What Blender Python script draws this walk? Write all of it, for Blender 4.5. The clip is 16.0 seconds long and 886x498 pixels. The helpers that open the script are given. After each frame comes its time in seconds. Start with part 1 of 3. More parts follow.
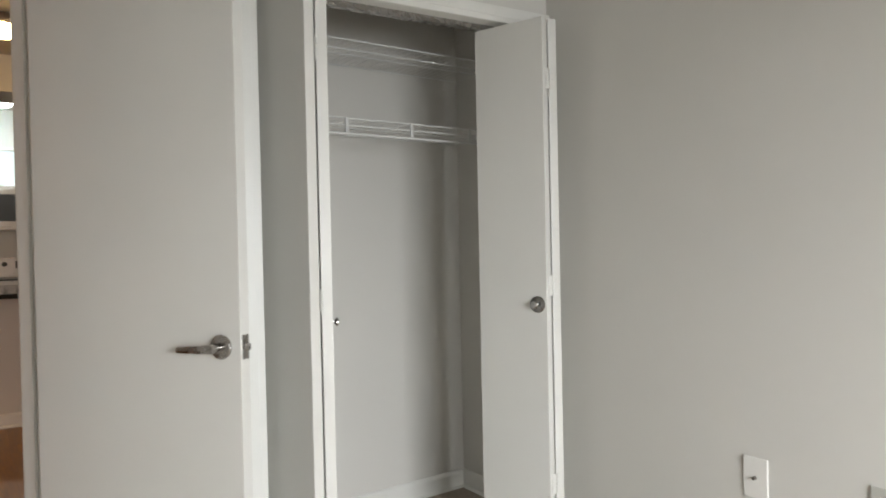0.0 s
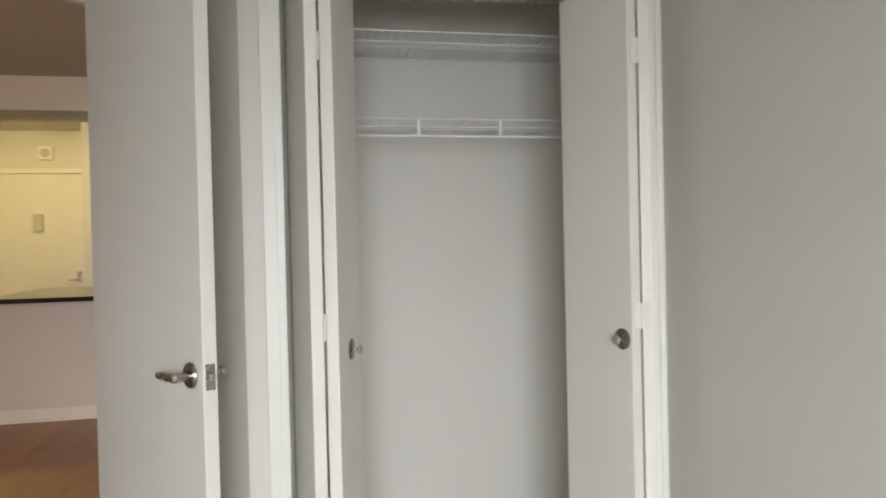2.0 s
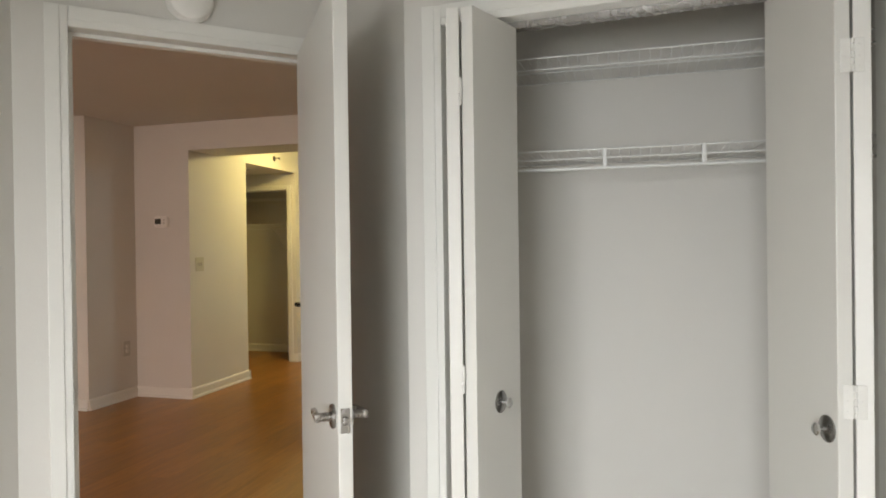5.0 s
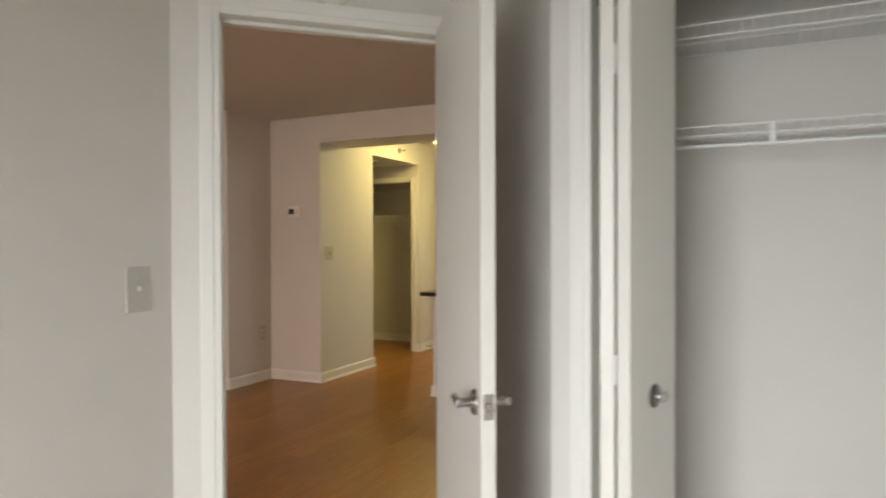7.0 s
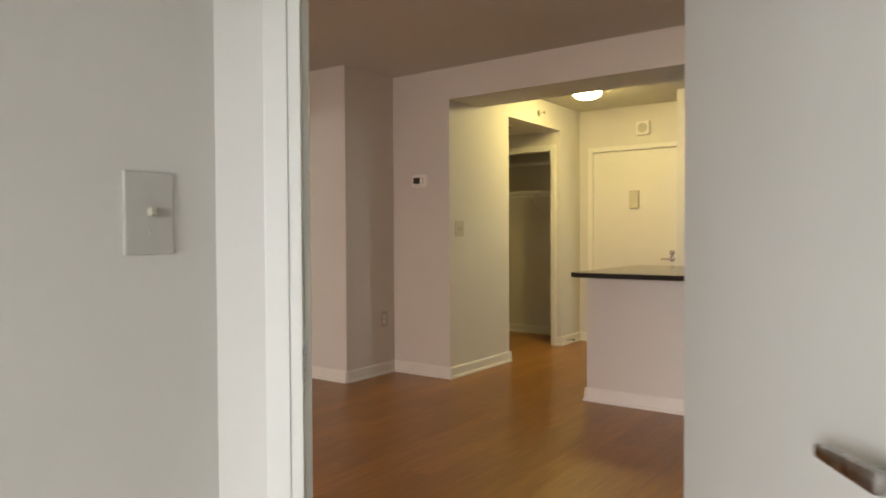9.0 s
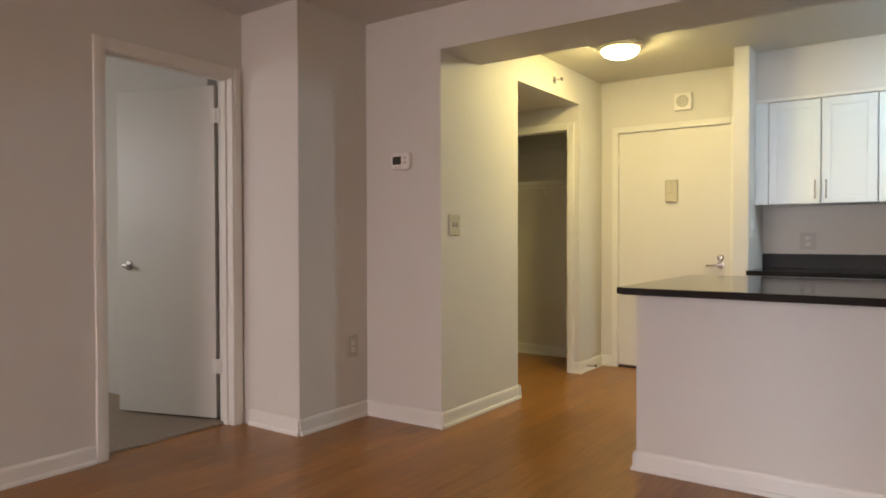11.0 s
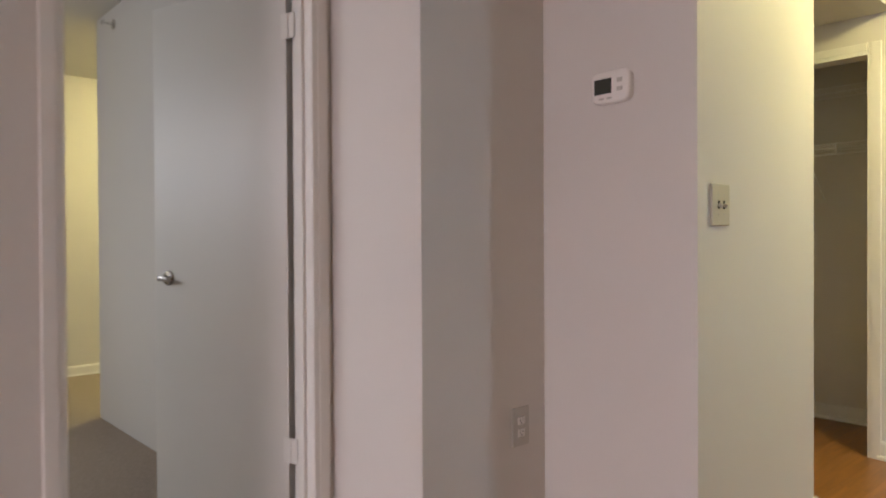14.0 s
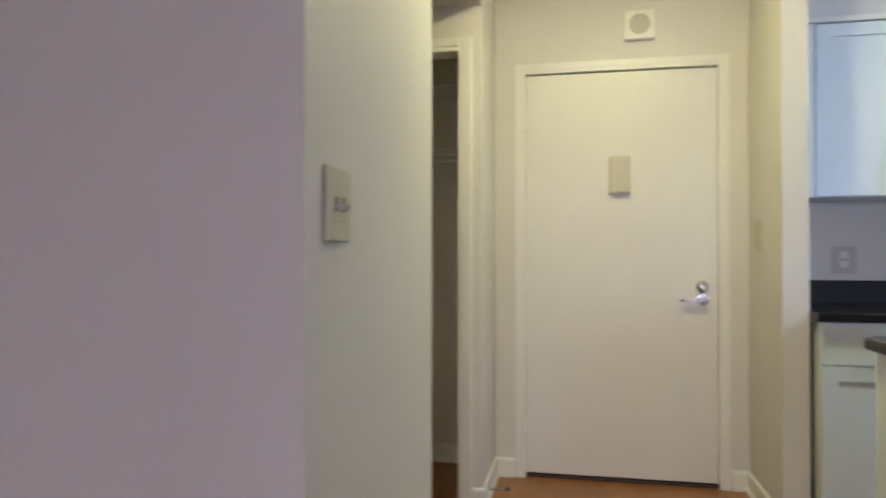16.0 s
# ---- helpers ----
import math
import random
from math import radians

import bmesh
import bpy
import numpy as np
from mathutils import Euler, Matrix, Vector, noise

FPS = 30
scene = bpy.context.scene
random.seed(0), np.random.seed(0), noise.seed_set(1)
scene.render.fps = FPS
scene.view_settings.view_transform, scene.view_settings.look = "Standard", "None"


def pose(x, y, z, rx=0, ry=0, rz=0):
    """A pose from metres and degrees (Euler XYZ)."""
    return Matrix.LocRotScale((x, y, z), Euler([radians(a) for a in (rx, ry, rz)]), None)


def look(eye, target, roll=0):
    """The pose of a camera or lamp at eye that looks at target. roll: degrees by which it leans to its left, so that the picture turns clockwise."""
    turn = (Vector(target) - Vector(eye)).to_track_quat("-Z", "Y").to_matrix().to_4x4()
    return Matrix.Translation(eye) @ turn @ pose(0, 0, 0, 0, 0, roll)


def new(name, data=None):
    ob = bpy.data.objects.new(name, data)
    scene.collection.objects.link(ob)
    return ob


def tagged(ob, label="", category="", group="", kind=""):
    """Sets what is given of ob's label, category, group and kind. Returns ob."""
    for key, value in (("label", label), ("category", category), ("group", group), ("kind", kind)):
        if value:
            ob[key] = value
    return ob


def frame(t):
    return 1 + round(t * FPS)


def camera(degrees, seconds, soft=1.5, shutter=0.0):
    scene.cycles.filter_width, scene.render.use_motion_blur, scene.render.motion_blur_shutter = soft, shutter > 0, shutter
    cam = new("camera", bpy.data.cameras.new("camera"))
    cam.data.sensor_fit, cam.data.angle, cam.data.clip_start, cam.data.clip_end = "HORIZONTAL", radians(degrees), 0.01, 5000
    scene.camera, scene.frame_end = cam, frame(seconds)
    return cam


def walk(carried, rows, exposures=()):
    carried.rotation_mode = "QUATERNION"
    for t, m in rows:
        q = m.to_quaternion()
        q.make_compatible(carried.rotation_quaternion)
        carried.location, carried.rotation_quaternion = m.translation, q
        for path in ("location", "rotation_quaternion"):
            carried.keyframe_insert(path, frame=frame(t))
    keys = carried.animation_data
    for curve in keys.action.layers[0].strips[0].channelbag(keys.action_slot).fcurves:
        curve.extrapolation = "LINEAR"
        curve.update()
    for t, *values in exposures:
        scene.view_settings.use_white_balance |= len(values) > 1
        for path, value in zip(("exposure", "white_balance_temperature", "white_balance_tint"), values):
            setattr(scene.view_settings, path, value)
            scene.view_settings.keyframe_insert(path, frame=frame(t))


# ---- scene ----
cam = camera(66.3, 16.0, 1.8, 0.5)
PATH = [
    (0, (0.223, 0.202, 1.186), (1.371, 1.839, 1.159), -1.2),
    (0.5, (0.403, 0.197, 1.188), (1.466, 1.891, 1.161), -1.4),
    (1, (0.593, 0.219, 1.202), (1.512, 1.995, 1.168), -1.3),
    (1.5, (0.831, 0.182, 1.248), (1.527, 2.056, 1.196), -1.2),
    (2, (1.006, 0.215, 1.237), (1.39, 2.178, 1.21), -1.3),
    (2.5, (1.135, 0.291, 1.264), (1.327, 2.281, 1.223), -1.0),
    (3, (1.246, 0.358, 1.263), (1.234, 2.357, 1.241), -1.1),
    (3.5, (1.361, 0.354, 1.293), (1.152, 2.343, 1.274), -1.0),
    (4, (1.452, 0.328, 1.32), (1.043, 2.285, 1.305), -0.9),
    (6.5, (1.448, 0.359, 1.379), (0.766, 2.239, 1.363), -0.4),
    (7, (1.357, 0.389, 1.319), (0.49, 2.191, 1.295), -0.2),
    (7.5, (1.216, 0.527, 1.266), (0.182, 2.238, 1.234), -0.5),
    (8, (1.073, 0.74, 1.216), (-0.025, 2.412, 1.181), -0.7),
    (8.5, (0.928, 0.951, 1.19), (-0.197, 2.604, 1.15), -0.7),
    (9, (0.733, 1.154, 1.151), (-0.44, 2.773, 1.111), -0.3),
    (11.5, (-0.292, 2.556, 1.114), (-1.442, 4.192, 1.082), -0.1),
    (12, (-0.514, 2.73, 1.092), (-1.711, 4.332, 1.067), -0.1),
    (12.5, (-0.792, 2.889, 1.095), (-2.101, 4.401, 1.068), 0.1),
    (13, (-1.01, 3.135, 1.073), (-2.429, 4.544, 1.062), -0.2),
    (13.5, (-1.232, 3.381, 1.075), (-2.713, 4.724, 1.058), -0.3),
    (14, (-1.424, 3.658, 1.094), (-2.901, 5.006, 1.075), -0.3),
    (14.5, (-1.593, 3.945, 1.101), (-2.905, 5.454, 1.08), -0.0),
    (15, (-1.749, 4.158, 1.09), (-2.803, 5.858, 1.089), 0.0),
    (15.5, (-1.906, 4.349, 1.115), (-2.649, 6.205, 1.123), 0.1),
    (16, (-1.981, 4.576, 1.118), (-2.374, 6.537, 1.136), 0.0),
]
EXPOSURE = [(0, -0.06, 6500, 8), (4.0, 0.0, 6650, 8), (6.5, 0.13, 6650, 8), (9.0, 0.13, 6550, 8), (11.5, 0.33, 5700, 11), (12.5, 0.37, 5450, 11), (13.5, 0.55, 5450, 12), (14, 0.5, 5450, 12), (15.5, 0.2, 4950, 13), (16, 0.1, 4850, 14)]
walk(cam, [(t, look(eye, target, roll)) for t, eye, target, roll in PATH], EXPOSURE)

# ---- world and light ----
world = bpy.data.worlds.new("sky")
scene.world = world
world.use_nodes = True
wn = world.node_tree.nodes
sky = wn.new("ShaderNodeTexSky")
sky.sky_type, sky.sun_disc, sky.sun_elevation, sky.sun_rotation = "NISHITA", False, radians(40), radians(60)
world.node_tree.links.new(sky.outputs[0], wn["Background"].inputs[0])
wn["Background"].inputs[1].default_value = 0.1


def lamp_area(name, eye, target, w, h, watts, colour, spread=180):
    data = bpy.data.lights.new(name, "AREA")
    data.shape, data.size, data.size_y, data.energy, data.color = "RECTANGLE", w, h, watts, colour
    data.spread = radians(spread)
    ob = new(name, data)
    ob.matrix_world = look(eye, target)
    return ob


BED_WATTS, LIV_WATTS, HALL_GLOW, KIT_GLOW, LIV_GLOW = 68, 86, 130, 128, 42
lamp_area("bedroom_daylight", (0.9, -1.52, 1.25), (1.15, 0.0, 0.12), 1.3, 1.1, BED_WATTS, (0.94, 0.97, 1.0), 120)
lamp_area("living_daylight", (-1.9, -2.42, 1.45), (-1.9, 0, -0.2), 2.4, 1.7, LIV_WATTS, (1.0, 0.77, 0.67), 125)
# Unseen fill lamp added to brighten the second room; its walls have no window.
lamp_area("second_room_fill", (-5.2, 2.36, 1.5), (-5.0, 4.0, 0.3), 1.2, 1.2, 27, (1.0, 0.91, 0.82))


# ---- materials ----
def material(name, colour, rough=0.5, metal=0.0, spot=0.0, spot_scale=3.0, bump=0.0, bump_scale=200.0, dark=None, glow=0.0, spec=0.5):
    m = bpy.data.materials.new(name)
    m.use_nodes = True
    nt = m.node_tree
    b = nt.nodes["Principled BSDF"]
    b.inputs["Base Color"].default_value = (*colour, 1)
    b.inputs["Roughness"].default_value = rough
    b.inputs["Metallic"].default_value = metal
    b.inputs["Specular IOR Level"].default_value = spec
    co = nt.nodes.new("ShaderNodeTexCoord")
    if spot:
        n = nt.nodes.new("ShaderNodeTexNoise")
        n.inputs["Scale"].default_value, n.inputs["Detail"].default_value = spot_scale, 6
        r = nt.nodes.new("ShaderNodeValToRGB")
        r.color_ramp.elements[0].position, r.color_ramp.elements[1].position = 0.3, 0.7
        lo = dark or tuple(c * (1 - spot) for c in colour)
        r.color_ramp.elements[0].color, r.color_ramp.elements[1].color = (*lo, 1), (*colour, 1)
        nt.links.new(co.outputs["Object"], n.inputs["Vector"])
        nt.links.new(n.outputs["Fac"], r.inputs["Fac"])
        nt.links.new(r.outputs["Color"], b.inputs["Base Color"])
        mr = nt.nodes.new("ShaderNodeMapRange")
        mr.inputs["To Min"].default_value, mr.inputs["To Max"].default_value = max(rough - 0.08, 0.02), min(rough + 0.08, 1)
        nt.links.new(n.outputs["Fac"], mr.inputs["Value"])
        nt.links.new(mr.outputs["Result"], b.inputs["Roughness"])
    if bump:
        n2 = nt.nodes.new("ShaderNodeTexNoise")
        n2.inputs["Scale"].default_value, n2.inputs["Detail"].default_value = bump_scale, 4
        bp = nt.nodes.new("ShaderNodeBump")
        bp.inputs["Strength"].default_value, bp.inputs["Distance"].default_value = bump, 0.002
        nt.links.new(co.outputs["Object"], n2.inputs["Vector"])
        nt.links.new(n2.outputs["Fac"], bp.inputs["Height"])
        nt.links.new(bp.outputs["Normal"], b.inputs["Normal"])
    if glow:
        b.inputs["Emission Color"].default_value = (*colour, 1)
        b.inputs["Emission Strength"].default_value = glow
    return m


WALL = material("wall_paint", (0.64, 0.62, 0.58), 0.62, spot=0.04, spot_scale=1.3, bump=0.12, bump_scale=120)
CEIL = material("ceiling_paint", (0.62, 0.60, 0.56), 0.8, spot=0.03, spot_scale=2, bump=0.6, bump_scale=60)
TRIM = material("trim_paint", (0.74, 0.73, 0.69), 0.4, spot=0.03, spot_scale=5, bump=0.08, bump_scale=40)
DOOR = material("door_paint", (0.68, 0.665, 0.625), 0.42, spot=0.03, spot_scale=2.5, bump=0.1, bump_scale=50)
CAB = material("cabinet_paint", (0.72, 0.78, 0.80), 0.32, spot=0.02, spot_scale=4)
NICKEL = material("brushed_nickel", (0.40, 0.38, 0.36), 0.27, 1.0, spot=0.12, spot_scale=60)
DARKCHROME = material("dark_chrome", (0.34, 0.33, 0.32), 0.18, 1.0, spot=0.15, spot_scale=50)
SATIN = material("satin_metal", (0.52, 0.47, 0.41), 0.55, 0.7, spot=0.12, spot_scale=30)
CHROME = material("chrome", (0.75, 0.75, 0.75), 0.12, 1.0)
WIRE = material("white_wire_coating", (0.68, 0.68, 0.66), 0.35)
PLATE = material("switch_plate_grey", (0.48, 0.465, 0.42), 0.42, spot=0.04, spot_scale=40)
IVORY = material("ivory_plastic", (0.50, 0.475, 0.37), 0.4, spot=0.05, spot_scale=30)
WHITEP = material("white_plastic", (0.78, 0.76, 0.72), 0.42, spot=0.03, spot_scale=40)
BLACK = material("black_plastic", (0.015, 0.015, 0.015), 0.35)
SLOT = material("dark_slot", (0.03, 0.027, 0.025), 0.7)
LCD = material("lcd_glass", (0.035, 0.038, 0.03), 0.2)
STONE = material("black_granite", (0.022, 0.02, 0.02), 0.1, spot=0.6, spot_scale=160, dark=(0.006, 0.006, 0.006), spec=0.2)
UPSTAND = material("honed_black_granite", (0.02, 0.019, 0.019), 0.45, spot=0.5, spot_scale=160, spec=0.2)
STEEL = material("stainless_steel", (0.52, 0.50, 0.47), 0.3, 1.0, spot=0.1, spot_scale=30)
CARPET = material("carpet_pile", (0.38, 0.315, 0.25), 0.95, spot=0.35, spot_scale=140, bump=1.0, bump_scale=350)
THRESH = material("dark_threshold", (0.05, 0.022, 0.012), 0.45, spot=0.3, spot_scale=30)
HALL_GLASS = material("lit_frosted_glass", (1.0, 0.77, 0.26), 0.4, glow=HALL_GLOW)
LIV_GLASS = material("lit_amber_glass", (1.0, 0.64, 0.27), 0.4, glow=LIV_GLOW)
KIT_GLASS = material("lit_cool_glass", (0.84, 0.97, 1.0), 0.4, glow=KIT_GLOW)
GLASS = material("window_glass", (0.9, 0.95, 1.0), 0.03)
GLASS.node_tree.nodes["Principled BSDF"].inputs["Transmission Weight"].default_value = 1.0


def wood_floor():
    m = material("laminate_oak", (0.30, 0.105, 0.026), 0.3)
    nt = m.node_tree
    b = nt.nodes["Principled BSDF"]
    co = nt.nodes.new("ShaderNodeTexCoord")
    mp = nt.nodes.new("ShaderNodeMapping")
    mp.inputs["Scale"].default_value = (14, 1.4, 1)
    info = nt.nodes.new("ShaderNodeObjectInfo")
    off = nt.nodes.new("ShaderNodeVectorMath")
    off.operation = "MULTIPLY_ADD"
    off.inputs[1].default_value = (1, 1, 1)
    n = nt.nodes.new("ShaderNodeTexNoise")
    n.noise_dimensions = "4D"
    n.inputs["Scale"].default_value, n.inputs["Detail"].default_value, n.inputs["Distortion"].default_value = 3.0, 8, 0.6
    w = nt.nodes.new("ShaderNodeMath")
    w.operation, w.inputs[1].default_value = "MULTIPLY", 40
    nt.links.new(info.outputs["Random"], w.inputs[0])
    nt.links.new(w.outputs[0], n.inputs["W"])
    nt.links.new(co.outputs["Object"], mp.inputs["Vector"])
    nt.links.new(mp.outputs["Vector"], n.inputs["Vector"])
    r = nt.nodes.new("ShaderNodeValToRGB")
    r.color_ramp.elements[0].position, r.color_ramp.elements[1].position = 0.28, 0.75
    r.color_ramp.elements[0].color, r.color_ramp.elements[1].color = (0.20, 0.078, 0.012, 1), (0.37, 0.165, 0.032, 1)
    nt.links.new(n.outputs["Fac"], r.inputs["Fac"])
    hs = nt.nodes.new("ShaderNodeHueSaturation")
    v = nt.nodes.new("ShaderNodeMapRange")
    v.inputs["To Min"].default_value, v.inputs["To Max"].default_value = 0.86, 1.12
    nt.links.new(info.outputs["Random"], v.inputs["Value"])
    nt.links.new(v.outputs["Result"], hs.inputs["Value"])
    nt.links.new(r.outputs["Color"], hs.inputs["Color"])
    nt.links.new(hs.outputs["Color"], b.inputs["Base Color"])
    rr = nt.nodes.new("ShaderNodeMapRange")
    rr.inputs["To Min"].default_value, rr.inputs["To Max"].default_value = 0.26, 0.40
    nt.links.new(n.outputs["Fac"], rr.inputs["Value"])
    nt.links.new(rr.outputs["Result"], b.inputs["Roughness"])
    bp = nt.nodes.new("ShaderNodeBump")
    bp.inputs["Strength"].default_value, bp.inputs["Distance"].default_value = 0.12, 0.001
    nt.links.new(n.outputs["Fac"], bp.inputs["Height"])
    nt.links.new(bp.outputs["Normal"], b.inputs["Normal"])
    return m


WOOD = wood_floor()


# ---- building helpers ----
def box(bm, x0, x1, y0, y1, z0, z1, bevel=0.0):
    r = bmesh.ops.create_cube(bm, size=1.0)["verts"]
    bmesh.ops.scale(bm, vec=(abs(x1 - x0), abs(y1 - y0), abs(z1 - z0)), verts=r)
    bmesh.ops.translate(bm, vec=((x0 + x1) / 2, (y0 + y1) / 2, (z0 + z1) / 2), verts=r)
    if bevel:
        es = list({e for v in r for e in v.link_edges})
        bmesh.ops.bevel(bm, geom=es, offset=bevel, segments=2, affect="EDGES", profile=0.6)
    return bm


def boxes(rows, bevel=0.0):
    bm = bmesh.new()
    for r in rows:
        box(bm, *r, bevel=bevel)
    return bm


def prism(points, z0, z1):
    """A flat outline raised from z0 to z1."""
    bm = bmesh.new()
    f = bm.faces.new([bm.verts.new((x, y, z0)) for x, y in points])
    g = bmesh.ops.extrude_face_region(bm, geom=[f])
    bmesh.ops.translate(bm, vec=(0, 0, z1 - z0), verts=[v for v in g["geom"] if isinstance(v, bmesh.types.BMVert)])
    bmesh.ops.recalc_face_normals(bm, faces=bm.faces[:])
    return bm


def lathe(profile, n=24):
    """A turned shape from (radius, z) rows about z."""
    bm = bmesh.new()
    rings = []
    for r, z in profile:
        rings.append([bm.verts.new((r * math.cos(2 * math.pi * k / n), r * math.sin(2 * math.pi * k / n), z)) for k in range(n)])
    for a, b in zip(rings, rings[1:]):
        for k in range(n):
            bm.faces.new((a[k], a[(k + 1) % n], b[(k + 1) % n], b[k]))
    bm.faces.new(rings[0][::-1])
    bm.faces.new(rings[-1])
    bmesh.ops.recalc_face_normals(bm, faces=bm.faces[:])
    return bm


def rod(bm, a, b, r, n=8):
    a, b = Vector(a), Vector(b)
    d = b - a
    m = Matrix.Translation((a + b) / 2) @ d.to_track_quat("Z", "Y").to_matrix().to_4x4()
    bmesh.ops.create_cone(bm, cap_ends=True, segments=n, radius1=r, radius2=r, depth=d.length, matrix=m)
    return bm


def turned(bm, m):
    bmesh.ops.transform(bm, matrix=m, verts=bm.verts[:])
    return bm


def part(name, bm, material, parent=None, label="", smooth=False, m=None):
    me = bpy.data.meshes.new(name)
    for f in bm.faces:
        f.smooth = smooth
    bm.to_mesh(me)
    bm.free()
    me.materials.append(material)
    ob = new(name, me)
    if smooth:
        me.set_sharp_from_angle(angle=radians(40))
    if parent:
        ob.parent = parent
    if m is not None:
        ob.matrix_basis = m
    if label:
        ob["label"] = label
    return ob


def thing(name, label, category, m, group="", kind=""):
    ob = new(name)
    ob.matrix_basis = m
    return tagged(ob, label, category, group, kind)


def setting(name, bm, material, label, category="wall", m=None):
    return tagged(part(name, bm, material, m=m), label, category, kind="structure")


# ---- structure ----
TOP = 2.48
S = math.sqrt(0.5)
DIAG = Matrix(((S, -S, 0, -0.244), (S, S, 0, 1.836), (0, 0, 1, 0), (0, 0, 0, 1)))  # along the slanting wall; +y goes out of the bedroom
CLOSET = pose(0.824, 2.17, 0, 0, 0, -4.5)  # along the closet front; +y goes into the closet
C0, C1, CH = 0.115, 1.178, 1.965
D0, D1, DH = 0.154, 0.925, 2.005

setting("wall_bedroom_west", boxes([(-0.364, -0.234, -2.5, 1.85, 0, TOP)]), WALL, "off-white painted bedroom wall")
setting("wall_diagonal", boxes([(-0.06, D0 - 0.02, 0, 0.095, 0, TOP), (D1 + 0.02, 1.5, 0, 0.095, 0, TOP), (D0 - 0.02, D1 + 0.02, 0, 0.095, DH + 0.02, TOP)]), WALL,
        "off-white slanting wall with the bedroom doorway", m=DIAG)
setting("wall_closet_front", boxes([(0.0, C0 - 0.02, 0, 0.1, 0, TOP), (C1 + 0.02, 1.30, 0, 0.1, 0, TOP), (C0 - 0.02, C1 + 0.02, 0, 0.1, CH + 0.02, TOP)]), WALL,
        "off-white wall round the bedroom closet opening", m=CLOSET)
setting("wall_closet_return", prism([(0.826, 2.1715), (0.44, 2.555), (0.53, 2.645), (0.86, 2.315), (0.84, 2.2)], 0, TOP), WALL, "off-white return wall between doorway and closet")
setting("wall_closet_side", boxes([(0.85, 0.93, 2.262, 2.80, 0, TOP)]), WALL, "off-white side wall of the bedroom closet")
setting("wall_closet_end", boxes([(2.14, 2.26, 2.18, 2.80, 0, TOP)]), WALL, "off-white end wall of the bedroom closet")
setting("wall_closet_back", boxes([(0.72, 2.42, 2.80, 2.92, 0, TOP)]), WALL, "off-white back wall of the bedroom closet")
setting("wall_bedroom_east", boxes([(2.035, 2.18, -2.5, 2.18, 0, TOP)]), WALL, "plain off-white bedroom wall")
setting("wall_bedroom_south", boxes([(-0.244, 0.2, -1.72, -1.6, 0, TOP), (1.6, 2.035, -1.72, -1.6, 0, TOP), (0.2, 1.6, -1.72, -1.6, 0, 0.6), (0.2, 1.6, -1.72, -1.6, 2.0, TOP)]), WALL,
        "off-white bedroom window wall")
setting("wall_living_south", boxes([(-3.59, -3.15, -2.62, -2.5, 0, TOP), (-0.65, -0.364, -2.62, -2.5, 0, TOP), (-3.15, -0.65, -2.62, -2.5, 0, 0.55), (-3.15, -0.65, -2.62, -2.5, 2.35, TOP)]), WALL,
        "off-white living room window wall")
setting("wall_living_east", boxes([(2.3, 2.42, 2.92, 8.14, 0, TOP)]), WALL, "off-white end wall of living room and kitchen")
Y0, Y1, H2 = 4.14, 4.908, 2.085
setting("wall_living_west", boxes([(-3.59, -3.47, -2.5, Y0 - 0.02, 0, TOP), (-3.59, -3.47, Y1 + 0.02, 4.99, 0, TOP), (-3.59, -3.47, Y0 - 0.02, Y1 + 0.02, H2 + 0.02, TOP)]), WALL,
        "off-white living room wall with a doorway")
setting("wall_pilaster", boxes([(-3.72, -2.98, 4.99, 5.57, 0, TOP)]), WALL, "off-white boxed-out wall corner")
setting("wall_hall_west", boxes([(-3.72, -2.40, 5.57, 6.50, 0, TOP), (-2.50, -2.40, 6.50, 7.545, 2.225, TOP)]), WALL, "off-white hall wall with an alcove opening")
setting("wall_alcove", boxes([(-3.72, -3.6, 6.5, 8.3, 0, TOP), (-2.485, -2.40, 7.545, 7.645, 0, TOP), (-3.6, -3.3, 7.545, 7.645, 0, TOP), (-3.3, -2.485, 7.545, 7.645, 2.045, TOP),
                              (-2.48, -2.40, 7.645, 8.14, 0, TOP), (-3.6, -2.40, 8.2, 8.3, 0, TOP)]), WALL, "off-white alcove walls with a closet opening")
E0, E1 = -2.245, -1.325
setting("wall_entry", boxes([(-2.40, E0 - 0.02, 8.02, 8.14, 0, TOP), (E1 + 0.02, 2.3, 8.02, 8.14, 0, TOP), (E0 - 0.02, E1 + 0.02, 8.02, 8.14, 2.05, TOP)]), WALL,
        "off-white wall with the entry door and kitchen")
# Unseen wall added close behind the closed door, covering its gaps.
setting("wall_entry_backing", boxes([(-2.5, -1.1, 8.3, 8.4, 0, TOP)]), WALL, "unseen backing wall close behind the entry door")
setting("wall_kitchen_stub", boxes([(-1.19, -1.09, 7.48, 8.02, 0, TOP)]), WALL, "short off-white wall between entry and kitchen")
setting("beam", boxes([(-2.40, 2.3, 5.57, 6.02, 2.235, TOP)]), WALL, "off-white dropped beam across the room", "beam")
setting("ceiling", boxes([(-7.8, 2.6, -2.7, 8.5, TOP, 2.6)]), CEIL, "lightly textured off-white ceiling", "ceiling")
setting("ceiling_alcove", boxes([(-3.6, -2.50, 6.5, 7.545, 2.225, 2.3)]), CEIL, "lowered alcove ceiling", "ceiling")
